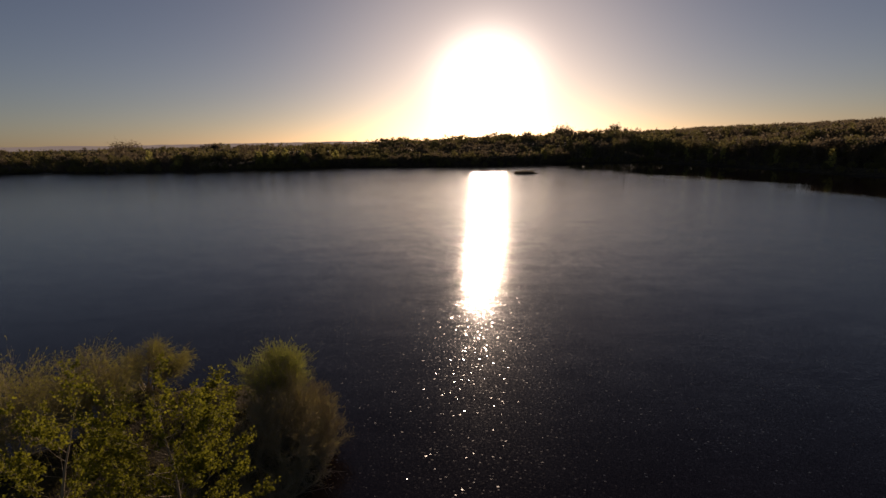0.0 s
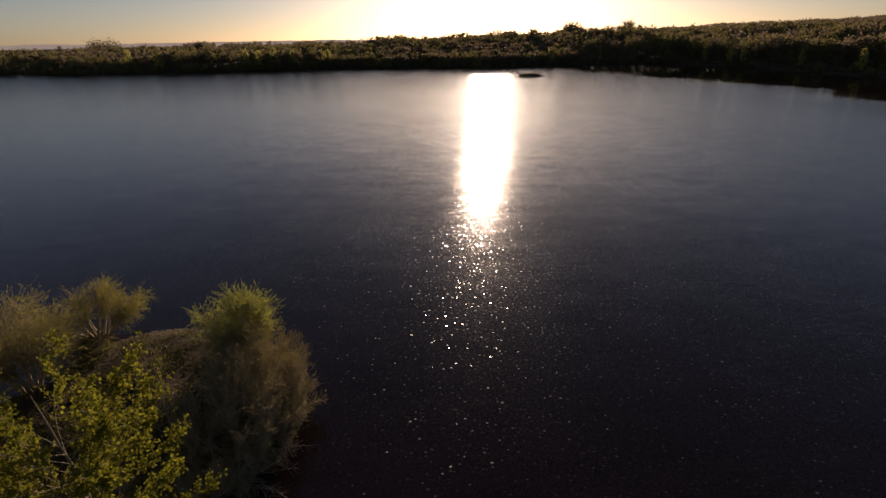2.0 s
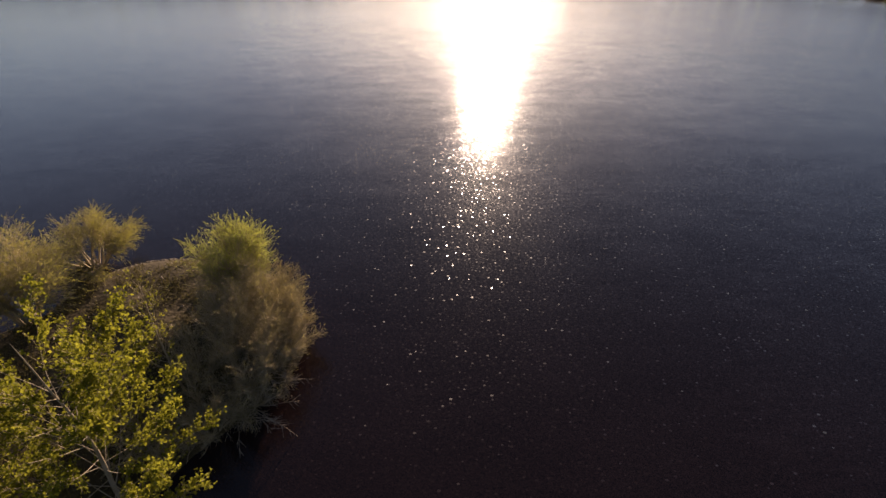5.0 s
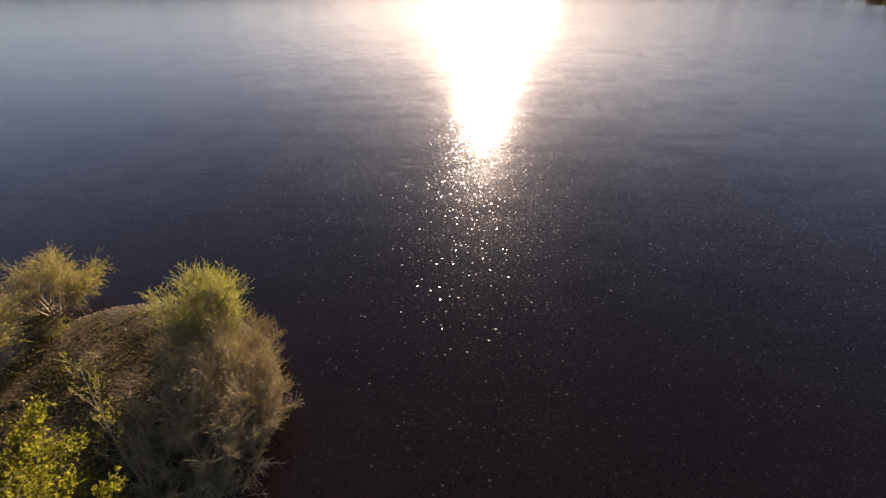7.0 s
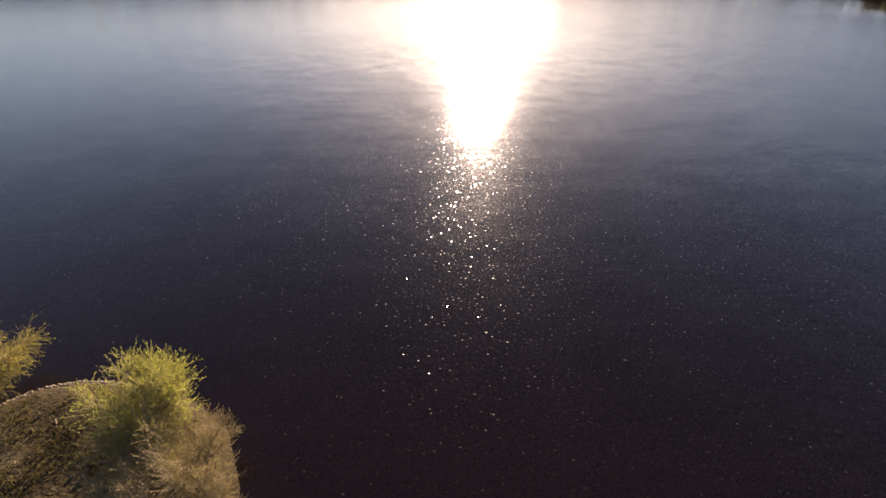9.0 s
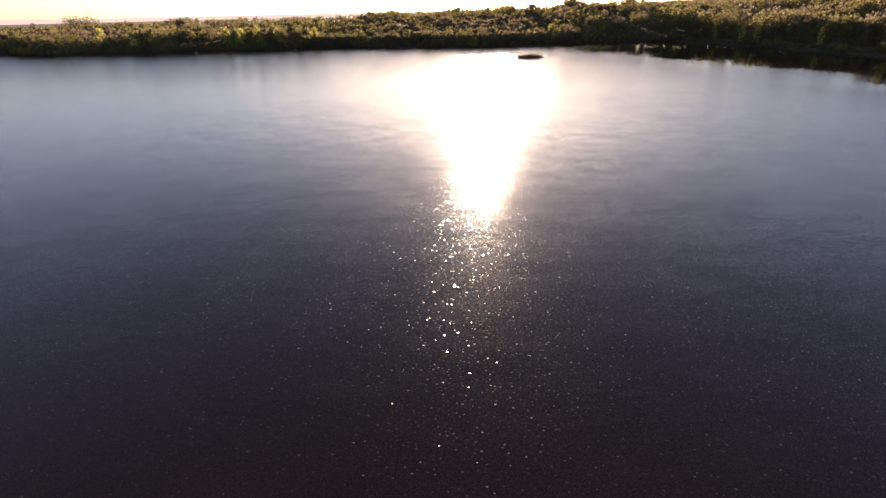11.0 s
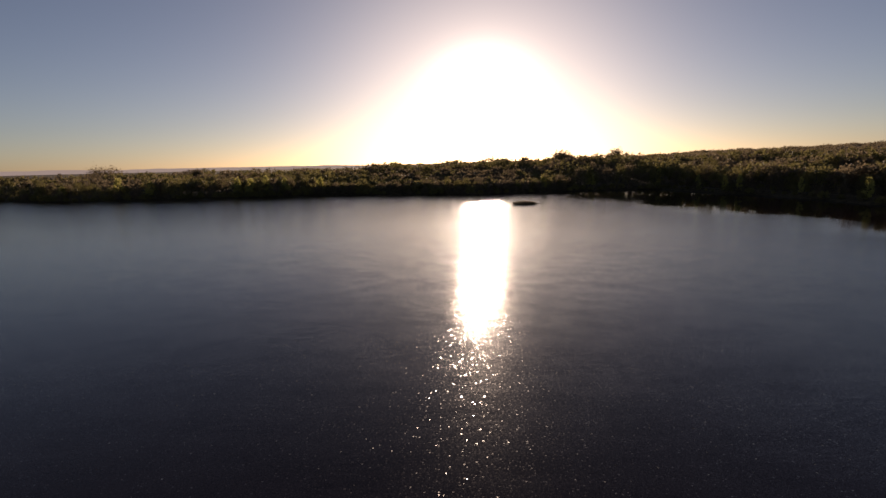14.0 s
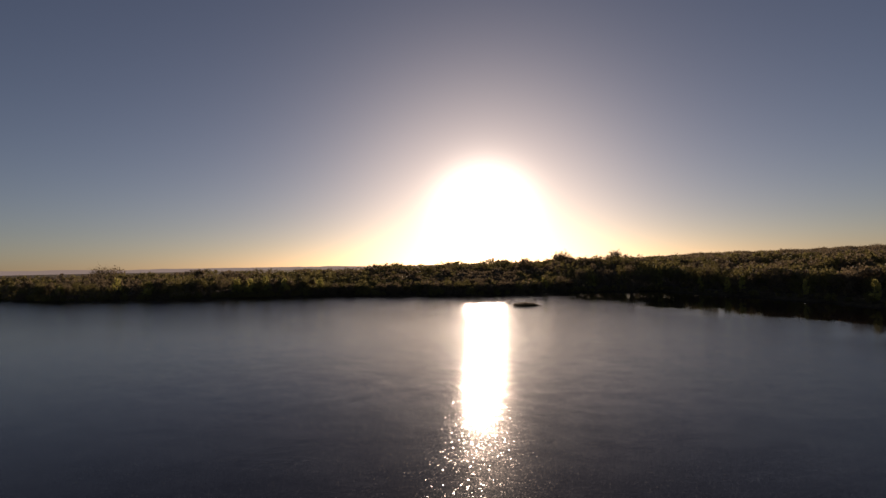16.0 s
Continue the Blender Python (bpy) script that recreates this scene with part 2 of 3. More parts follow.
# ---- mesh helpers ----
def mesh_object(name, verts, faces, mat, parent=None, label="", smooth=False):
    me = bpy.data.meshes.new(name)
    me.from_pydata([tuple(v) for v in verts], [], faces)
    me.materials.append(mat)
    if smooth:
        me.shade_smooth()
    me.update()
    ob = new(name, me)
    if parent:
        ob.parent = parent
    if label:
        tagged(ob, label)
    return ob


def empty(name, m):
    e = new(name)
    e.empty_display_size = 0.3
    e.matrix_world = m
    return e


def tubes(lines, sides=5):
    """Tapered tubes along lines of (point, radius)."""
    verts, faces = [], []
    for line in lines:
        k = sides if line[0][1] > 0.02 else 3
        base = len(verts)
        for n, (p, r) in enumerate(line):
            a, b = line[max(n - 1, 0)][0], line[min(n + 1, len(line) - 1)][0]
            d = (b - a).normalized()
            u = Vector((0.31, 0.83, 0.11)).cross(d).normalized()
            v = d.cross(u)
            for i in range(k):
                w = 2 * math.pi * i / k
                verts.append(p + (u * math.cos(w) + v * math.sin(w)) * r)
        for n in range(len(line) - 1):
            for i in range(k):
                j, o = (i + 1) % k, base + n * k
                faces.append((o + i, o + j, o + k + j, o + k + i))
    return verts, faces


def leaf_quads(rng, centres, count, spread, size, slim=0.55, droop=0.0):
    """count pointed leaves round each centre."""
    c = np.repeat(np.asarray(centres, float), count, 0)
    n = len(c)
    c = c + rng.normal(0, spread, (n, 3))
    u = rng.normal(0, 1, (n, 3))
    u[:, 2] -= droop
    u /= np.linalg.norm(u, axis=1)[:, None] + 1e-9
    w = np.cross(u, rng.normal(0, 1, (n, 3)))
    w /= np.linalg.norm(w, axis=1)[:, None] + 1e-9
    s = size * rng.uniform(0.6, 1.3, (n, 1))
    quad = np.stack([c - u * s, c + w * s * slim, c + u * s, c - w * s * slim], 1).reshape(-1, 3)
    faces = np.arange(4 * n).reshape(-1, 4).tolist()
    return quad, faces


def bough(rng, p, d, length, radius, steps, wander=0.1, lift=0.0, thin=0.8, least=0.004):
    """A curved, tapering branch, as a line of (point, radius); a negative lift lets it hang."""
    line = [(p, radius)]
    for i in range(steps):
        d = (d + Vector(rng.normal(0, wander, 3)) + Vector((0, 0, lift))).normalized()
        p = p + d * (length / steps)
        line.append((p, max(radius * (1 - thin * (i + 1) / steps), least)))
    return line


def aslant(rng, d, angle):
    """A direction that many degrees off d, to any side."""
    side = d.orthogonal().normalized()
    side.rotate(Matrix.Rotation(rng.uniform(0, 2 * math.pi), 3, d))
    a = radians(angle)
    return (d * math.cos(a) + side * math.sin(a)).normalized()


def on_line(line, t):
    """Point, direction and radius at the share t of a line."""
    k = min(int(t * (len(line) - 1)), len(line) - 2)
    f = t * (len(line) - 1) - k
    (p, r), (q, o) = line[k], line[k + 1]
    return p.lerp(q, f), (q - p).normalized(), r + (o - r) * f


def blades(rng, spots, ways, size, slim, loose):
    """Pointed leaves at the spots that lie more or less along the ways; loose: how far they stray."""
    c, u = np.asarray(spots, float), np.asarray(ways, float)
    n = len(c)
    u = u + rng.normal(0, loose, (n, 3))
    u /= np.linalg.norm(u, axis=1)[:, None] + 1e-9
    w = np.cross(u, rng.normal(0, 1, (n, 3)))
    w /= np.linalg.norm(w, axis=1)[:, None] + 1e-9
    s = size * rng.uniform(0.6, 1.35, (n, 1))
    quad = np.stack([c, c + u * s + w * s * slim, c + u * 2 * s, c + u * s - w * s * slim], 1).reshape(-1, 3)
    return quad, np.arange(4 * n).reshape(-1, 4).tolist()


def poplar(label, seed, place, height, wide, lean, limbs, leaf=0.043, per=18, trunk=0.08):
    """A young poplar: pale limbs that rise steeply from a short trunk, each a plume of round leaves in its outer part."""
    rng = np.random.default_rng(seed)
    root = tagged(empty("poplar", pose(*place)), label, "tree")
    up = Vector((lean[0], lean[1], 1)).normalized()
    stem = bough(rng, Vector((0, 0, -0.3)), up, height * 0.85, trunk, 9, 0.05, 0.03, 0.9)
    mesh_object("trunk", *tubes([stem], 7), BARK, root, smooth=True)
    twigs, spots, ways = [], [], []
    for k in range(limbs):
        t = 0.05 + 0.75 * k / limbs
        p, d, r = on_line(stem, t)
        a = 2.4 * k + rng.uniform(-0.4, 0.4)
        out = Vector((math.cos(a), math.sin(a), 0))
        spread_ = wide * (1.0 - 0.55 * t) * rng.uniform(0.75, 1.1)
        rise = (height * (0.26 + 0.85 * t) - p.z) * rng.uniform(0.7, 1.0)
        way = (out * spread_ + Vector((lean[0], lean[1], 1)) * max(rise * 0.55, 0.5)).normalized()
        limb = bough(rng, p, way, math.hypot(spread_, rise), max(r * 0.24, 0.011), 8, 0.06, 0.05, 0.85)
        mesh_object("limb", *tubes([limb], 5), BARK, root, smooth=True)
        for j in range(26):
            q = rng.uniform(0.22, 1.0) ** 0.8
            p2, d2, r2 = on_line(limb, min(q, 0.999))
            twig = bough(rng, p2, aslant(rng, d2, rng.uniform(25, 60)), rng.uniform(0.35, 0.95) * (1.15 - 0.6 * q), max(r2 * 0.4, 0.005), 4, 0.1, 0.08)
            twigs.append(twig)
            if q < 0.3:
                continue
            for _ in range(int(per * rng.uniform(0.6, 1.4))):
                p3, d3, _r = on_line(twig, rng.uniform(0.15, 0.999))
                spots.append(tuple(p3 + Vector(rng.normal(0, 0.035, 3))))
                ways.append(tuple(d3))
    tagged(mesh_object("twig", *tubes(twigs, 4), BARK, root), kind="stuff")
    mesh_object("crown", *blades(rng, spots, ways, leaf, 0.85, 1.2), POPLAR_LEAF, root)
    return root


def willow(name, label, category, seed, place, height, wide, stems, shoots, leaves, leaf_mat, lean=(0, 0), hang=0.0, leaf=0.045, slim=0.2, bark=None, group="", low=0.25):
    """A willow of many stems with long fine shoots that make a feathery dome, and slim leaves that lie along the shoots."""
    rng = np.random.default_rng(seed)
    bark = bark or TWIG_BARK
    root = tagged(empty(name, pose(*place)), label, category, group)
    twigs, spots, ways = [], [], []
    for k in range(stems):
        a = 2.4 * k + rng.uniform(-0.4, 0.4)
        reach = wide * math.sqrt((k + 0.5) / stems) * rng.uniform(0.8, 1.1)
        top = height * (1 - 0.5 * (reach / (wide * 1.1)) ** 2) * rng.uniform(0.85, 1.0)
        way = Vector((reach * math.cos(a) + lean[0] * top, reach * math.sin(a) + lean[1] * top, top))
        stem = bough(rng, Vector((0.25 * math.cos(a), 0.25 * math.sin(a), -0.2)), way.normalized(), way.length * 0.86, 0.035 if hang == 0 else 0.06, 7, 0.07, 0.0, 0.8)
        mesh_object("stem", *tubes([stem], 5), bark, root, smooth=True)
        for j in range(shoots):
            t = rng.uniform(low, 1.0)
            p, d, r = on_line(stem, min(t, 0.999))
            out = (d + Vector((0, 0, 0.35))).normalized() if hang == 0 else d
            size = height * rng.uniform(0.16, 0.34) * (1.15 - 0.35 * t)
            shoot = bough(rng, p, aslant(rng, out, rng.uniform(8, 62)), size, max(r * 0.25, 0.005), 4, 0.1, 0.03 - hang, 0.6, 0.003)
            twigs.append(shoot)
            for _ in range(4):
                p2, d2, r2 = on_line(shoot, rng.uniform(0.1, 0.98))
                side = bough(rng, p2, aslant(rng, d2, rng.uniform(15, 45)), size * rng.uniform(0.3, 0.6), 0.0035, 2, 0.1, 0.03 - hang * 1.3, 0.4, 0.0025)
                twigs.append(side)
                for _ in range(rng.poisson(leaves)):
                    p3, d3, _r = on_line(side, rng.uniform(0.1, 0.999))
                    spots.append(tuple(p3))
                    ways.append(tuple(d3))
    tagged(mesh_object("twig", *tubes(twigs, 3), bark, root), kind="stuff")
    if spots:
        mesh_object("crown", *blades(rng, spots, ways, leaf, slim, 0.35), leaf_mat, root)
    return root


# ---- the lake's outline and the lie of the land ----
PENINSULA = [(-15, -12), (-12.4, 4), (-10.6, 14), (-10.2, 19.5), (-9.5, 22.4), (-8.8, 24.4), (-7.7, 25.8), (-6.7, 27.2), (-6.3, 29.2), (-6.8, 31.2), (-8.0, 33.4),
             (-10, 34.9), (-12, 35.6), (-13.9, 35.95), (-15.2, 35.95), (-16.3, 35.7), (-17.3, 35.0), (-17.8, 34.3), (-18.2, 35.2), (-19.1, 36.0), (-20.2, 35.4), (-19.8, 34.0),
             (-18.5, 32.8), (-18.7, 31.2), (-20.6, 29.6), (-24, 27), (-28, 18), (-36, 0), (-48, -15)]
FAR_SHORE = [(-150, -60), (-280, -60), (-330, 80), (-310, 220), (-285, 285), (-252, 312), (-233, 307), (-204, 291), (-175, 292), (-146, 292), (-117, 298), (-90, 299),
             (-62, 305), (-36, 296), (-10, 289), (18, 281), (41, 285), (64, 294), (90, 299), (113, 294), (120, 268), (129, 240), (134, 217), (135, 191),
             (138, 165), (143, 130), (140, 60), (110, -20), (60, -80), (-2, -60)]
LAKE = np.array(PENINSULA + FAR_SHORE, float)


def shore_distance(x, y):
    """Metres from the waterline, positive on land."""
    pts = np.stack([np.ravel(x), np.ravel(y)], 1).astype(float)
    best = np.full(len(pts), 1e18)
    inside = np.zeros(len(pts), bool)
    for a, b in zip(LAKE, np.roll(LAKE, -1, 0)):
        e = b - a
        t = np.clip(((pts - a) @ e) / (e @ e), 0, 1)
        best = np.minimum(best, ((pts - a - t[:, None] * e) ** 2).sum(1))
        cross = (a[1] > pts[:, 1]) != (b[1] > pts[:, 1])
        inside ^= cross & (pts[:, 0] < (b[0] - a[0]) * (pts[:, 1] - a[1]) / (b[1] - a[1] + 1e-12) + a[0])
    d = np.sqrt(best)
    return np.where(inside, -d, d).reshape(np.shape(x))


def ease(a, b, x):
    t = np.clip((x - a) / (b - a), 0, 1)
    return t * t * (3 - 2 * t)


def land_height(x, y):
    x, y = np.asarray(x, float), np.asarray(y, float)
    d = shore_distance(x, y)
    r, az = np.hypot(x, y - 30), np.degrees(np.arctan2(x, y - 30))
    wiggle = 0.12 * np.sin(x * 1.7 + y * 0.6) * np.sin(y * 1.1 - x * 0.4)
    bank = np.where(d > 0, 0.8 * (1 - np.exp(-np.maximum(d, 0) / 1.6)) + wiggle * np.clip(d / 2, 0, 1) * 0.6, np.maximum(d * 0.4, -2.5))
    rise = ease(6, 150, d) * (4.0 + 5 * ease(-8, 28, az)) * ease(60, 140, y) + ease(2, 9, d) * 0.8 * ease(60, 120, y)
    ridge = ease(480, 900, r) * (1 + 17.3 * ease(-8, 46, az) + 0.7 * np.sin(az * 0.5) + 0.5 * np.sin(az * 1.7) + 0.4 * np.sin(az * 3.1 + 1) + 0.3 * np.sin(az * 7.3)) * ease(100, 300, y) * (1 - 0.6 * ease(1100, 2500, r))
    return bank + rise + ridge


def spread(lo, hi, fine_lo, fine_hi, fine, grow_by=1.12, cap=250):
    """Grid lines that are close together from fine_lo to fine_hi and widen outside."""
    mid = list(np.arange(fine_lo, fine_hi + 1e-6, fine))
    s, v, right = fine, mid[-1], []
    while v < hi:
        s = min(s * grow_by, cap)
        v += s
        right.append(v)
    s, v, left = fine, mid[0], []
    while v > lo:
        s = min(s * grow_by, cap)
        v -= s
        left.append(v)
    return np.array(left[::-1] + mid + right)


def build_ground():
    xs = spread(-4600, 4600, -24, -5, 0.3, 1.09)
    near = spread(-4600, 128, 12, 38, 0.3, 1.09)
    near = near[near < 128]
    ys = np.concatenate([near, np.arange(130, 460, 4.0), 460 * 1.06 ** np.arange(0, 40)])
    ys = ys[ys < 4700]
    # the sheet widens east and west at an even pace where the far bank runs
    wide = np.concatenate([np.arange(-460, -60, 5.0), np.arange(20, 330, 4.0)])
    xs = np.unique(np.concatenate([xs[(xs < -460) | ((xs > -60) & (xs < 20)) | (xs > 330)], wide]))
    X, Y = np.meshgrid(xs, ys)
    Z = land_height(X, Y)
    verts = np.stack([X, Y, Z], -1).reshape(-1, 3)
    nx, ny = len(xs), len(ys)
    i = np.arange(nx * ny).reshape(ny, nx)
    faces = np.stack([i[:-1, :-1], i[:-1, 1:], i[1:, 1:], i[1:, :-1]], -1).reshape(-1, 4).tolist()
    g = mesh_object("ground", verts, faces, EARTH, smooth=True)
    tagged(g, "brown dry grass and earth round the lake", "ground", kind="structure")


build_ground()
water = mesh_object("water", [(-460, -140, 0), (300, -140, 0), (300, 430, 0), (-460, 430, 0)], [(0, 1, 2, 3)], WATER)
tagged(water, "dark rippled lake water glittering in low sun", "lake", kind="structure")


def distant_hills():
    """Pale hazy hills on the horizon beyond the left-hand woods; their haze is painted as a glow."""
    m, n, l, b = material("painted_haze_glow", 1.0)
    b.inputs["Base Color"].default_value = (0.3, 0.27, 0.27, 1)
    # emission imitates the pale veil of air; the hills give no light themselves
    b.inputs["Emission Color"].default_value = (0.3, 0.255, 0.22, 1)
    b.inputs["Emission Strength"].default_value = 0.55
    verts, faces = [], []
    count = 160
    for k in range(count + 1):
        az = radians(-60 + 70 * k / count)
        x, y = 4300 * math.sin(az), 4300 * math.cos(az)
        h = 33 + 9 * noise.noise((k * 0.09, 3, 0)) + 4 * noise.noise((k * 0.4, 9, 0)) - 10 * (k / count) ** 2
        verts += [(x, y, -20), (x, y, h), (x * 1.06, y * 1.06, -20)]
    for k in range(count):
        a, c = 3 * k, 3 * k + 3
        faces += [(a, c, c + 1, a + 1), (a + 1, c + 1, c + 2, a + 2)]
    tagged(mesh_object("backdrop", verts, faces, m, smooth=True), "pale hills far away on the horizon, their haze painted as a glow", "hills", kind="structure")


distant_hills()


def ground_z(x, y):
    return float(land_height(np.array([x]), np.array([y]))[0])


# ---- the far woods ----
def far_tree(name, label, seed, height, width, shape, leaf_mat, clumps=48, per=15, leaf=0.33, loose=0.95):
    """A woodland tree seen from afar: tapered trunk with limbs, and an uneven crown of many small leaf clumps."""
    rng = np.random.default_rng(seed)
    root = tagged(empty(name, pose(0, 0, -60)), label, "tree")
    line = [(Vector((0, 0, -0.5)), 0.22), (Vector((0.1, 0, height * 0.45)), 0.15), (Vector((0, 0.1, height * 0.9)), 0.03)]
    limbs = []
    centres = []
    for k in range(clumps):
        h = rng.uniform(0.12, 1.0) if shape == "column" else rng.uniform(0.2, 1.0) ** 0.8
        if shape == "column":
            reach = width * 0.5 * (math.sin(math.pi * min(1.0, h * 0.85 + 0.12)) ** 0.7)
        else:
            reach = width * 0.5 * math.sqrt(max(0.02, 1 - ((h - 0.55) / 0.5) ** 2)) * rng.uniform(0.75, 1.15)
        a, rr = rng.uniform(0, 2 * math.pi), reach * math.sqrt(rng.uniform(0.15, 1))
        c = Vector((rr * math.cos(a), rr * math.sin(a), h * height))
        centres.append(tuple(c))
        if len(limbs) < 4 and rr > width * 0.2:
            z0 = max(0.15, h - 0.3) * height
            limbs.append([(Vector((0, 0, z0)), 0.07), (Vector((c.x * 0.5, c.y * 0.5, (z0 * 0.4 + c.z * 0.6))), 0.05), (c, 0.02)])
    mesh_object("trunk", *tubes([line], 6), DARK_BARK, root, smooth=True)
    for b in limbs:
        mesh_object("limb", *tubes([b], 4), DARK_BARK, root, smooth=True)
    v, f = leaf_quads(rng, centres, per, loose * width / 9, leaf, 0.8)
    mesh_object("crown", v, f, leaf_mat, root)
    return root


def place_copies(kinds, spots, group, scale=(0.8, 1.2), seed=5):
    rng = np.random.default_rng(seed)
    for x, y in spots:
        k = kinds[rng.integers(len(kinds))]
        s = rng.uniform(*scale)
        c = copy_thing(k, pose(x, y, ground_z(x, y) - 0.1, 0, 0, rng.uniform(0, 360)) @ Matrix.Diagonal((s, s, s * rng.uniform(0.9, 1.12), 1)))
        c["group"] = group


def remove_thing(ob):
    for o in (*ob.children_recursive, ob):
        bpy.data.objects.remove(o)


OLIVE = [far_tree("woodland_tree", "olive green deciduous tree in the wood on the far bank", 20 + k, h, w, "round", WOOD_LEAF)
         for k, (h, w) in enumerate(((11, 8.5), (13, 9), (9.5, 8), (12, 7.5)))]
BROWN = [far_tree("bare_tree", "brown tree just coming into leaf on the far bank", 40 + k, h, w, "round", BARE_TWIG, 48, 15, 0.31)
         for k, (h, w) in enumerate(((11, 8), (13, 8.5), (9, 7)))]
YOUNG = [far_tree("young_tree", "light yellow-green young tree at the foot of the wood", 60 + k, h, w, "round", BRIGHT_LEAF, 38, 18, 0.32)
         for k, (h, w) in enumerate(((8, 4.5), (9.5, 5)))]
COLUMN = [far_tree("poplar", "slim yellow-green poplar on the far bank", 70 + k, h, w, "column", BRIGHT_LEAF, 44, 16, 0.36, 0.8)
          for k, (h, w) in enumerate(((12, 3.0), (10.5, 3.3)))]
SHRUB = [far_tree("bank_shrub", "low dark shrub at the water's edge of the far bank", 80 + k, h, w, "round", m_, 24, 20, 0.26)
         for k, (h, w, m_) in enumerate(((3.2, 5, WOOD_LEAF), (4.0, 5.5, BARE_TWIG), (2.6, 4.2, WOOD_LEAF)))]


def along_shore(a, b, gap, inland, jitter, seed):
    """Spots along the far bank between two of its corners, a way inland."""
    rng = np.random.default_rng(seed)
    line = np.array(FAR_SHORE[a:b + 1], float)
    seg = np.linalg.norm(np.diff(line, axis=0), axis=1)
    total = seg.sum()
    s, spots = 0.0, []
    while s < total:
        k = int(np.searchsorted(np.cumsum(seg), s))
        t = (s - (np.cumsum(seg)[k] - seg[k])) / seg[k]
        p, e = line[k] + t * (line[k + 1] - line[k]), (line[k + 1] - line[k]) / seg[k]
        q = p + np.array([-e[1], e[0]]) * (inland + rng.uniform(-jitter, jitter))
        if float(shore_distance(q[:1], q[1:])[0]) > 0.3:
            spots.append((float(q[0]), float(q[1])))
        s += gap * rng.uniform(0.7, 1.3)
    return spots


def bank_spot(az, inland):
    """The spot that far inland on the bank, in that direction from the middle of the lake."""
    way = (math.sin(radians(az)), math.cos(radians(az)))
    r = 150.0
    while float(shore_distance(np.array([way[0] * r]), np.array([34 + way[1] * r]))[0]) < inland:
        r += 0.5
    return way[0] * r, 34 + way[1] * r


# the left and middle bank, wooded to the water; on the right a bare bank runs between water and wood
place_copies(SHRUB, along_shore(4, 19, 4.2, 1.4, 0.9, 1), "shrubs along the far bank", (0.6, 1.1), 1)
place_copies(OLIVE + BROWN, along_shore(4, 12, 4.8, 5, 2.0, 2), "trees of the far wood", (0.5, 0.75), 2)
place_copies(OLIVE + BROWN, along_shore(12, 17, 4.8, 5, 2.0, 12), "trees of the far wood", (0.4, 0.58), 12)
place_copies(OLIVE + BROWN, along_shore(17, 19, 4.8, 5, 2.0, 13), "trees of the far wood", (0.6, 0.85), 13)
place_copies(OLIVE + BROWN, along_shore(19, 25, 4.0, 15, 5, 3), "trees of the far wood", (0.42, 1.0), 3)
place_copies(SHRUB, along_shore(19, 25, 5.0, 11, 4, 4), "shrubs along the far bank", (0.5, 0.95), 4)
place_copies(SHRUB, along_shore(19, 25, 4.2, 2.6, 1.6, 14), "shrubs along the far bank", (0.3, 0.75), 14)
place_copies(YOUNG, [bank_spot(a, d) for a, d in ((-38.0, 4), (-33.5, 4), (-31.0, 3.5), (-22.9, 4), (-21.6, 3.5), (-19.8, 4), (-17.8, 4.5), (-14.2, 4), (11.5, 4), (16.5, 5))], "young trees at the foot of the wood", (0.8, 1.05), 6)
for k, (x, y, h) in enumerate(((117, 304, 10.0), (124, 275, 6.6), (127, 257, 7.2), (129.5, 250, 7.6), (138, 224, 6.6), (139.5, 195, 7.2))):
    c = copy_thing(COLUMN[k % 2], pose(x, y, ground_z(x, y) - 0.1, 0, 0, 70 * k) @ Matrix.Diagonal((h / 10, h / 10, h / (12, 10.5)[k % 2], 1)))
    c["group"] = "poplars on the right bank"


def bank_track():
    """The bare pale track that runs between the water and the wood on the right."""
    rng = np.random.default_rng(31)
    line = [Vector(p) for p in FAR_SHORE[18:26]]
    pts = [a.lerp(b, k / 10) for a, b in zip(line, line[1:]) for k in range(10)]
    verts, faces = [], []
    for k, p in enumerate(pts):
        e = (pts[min(k + 1, len(pts) - 1)] - pts[max(k - 1, 0)]).normalized()
        side = Vector((-e.y, e.x))
        w = 0.5 + 0.3 * math.sin(k * 0.7) + rng.uniform(-0.15, 0.15)
        for off in (8.0 - w, 8.0, 8.0 + w):
            q = p + side * off
            verts.append((q.x, q.y, ground_z(q.x, q.y) + (0.1 if off == 8.0 else 0.04)))
        if k:
            b = 3 * k
            faces += [(b - 3, b, b + 1, b - 2), (b - 2, b + 1, b + 2, b - 1)]
    tagged(mesh_object("track", verts, faces, PALE_EARTH, smooth=True), "bare pale earth track along the far bank", "track", kind="structure")


bank_track()
for kinds in (OLIVE, BROWN, YOUNG, COLUMN, SHRUB):
    for k in kinds:
        remove_thing(k)


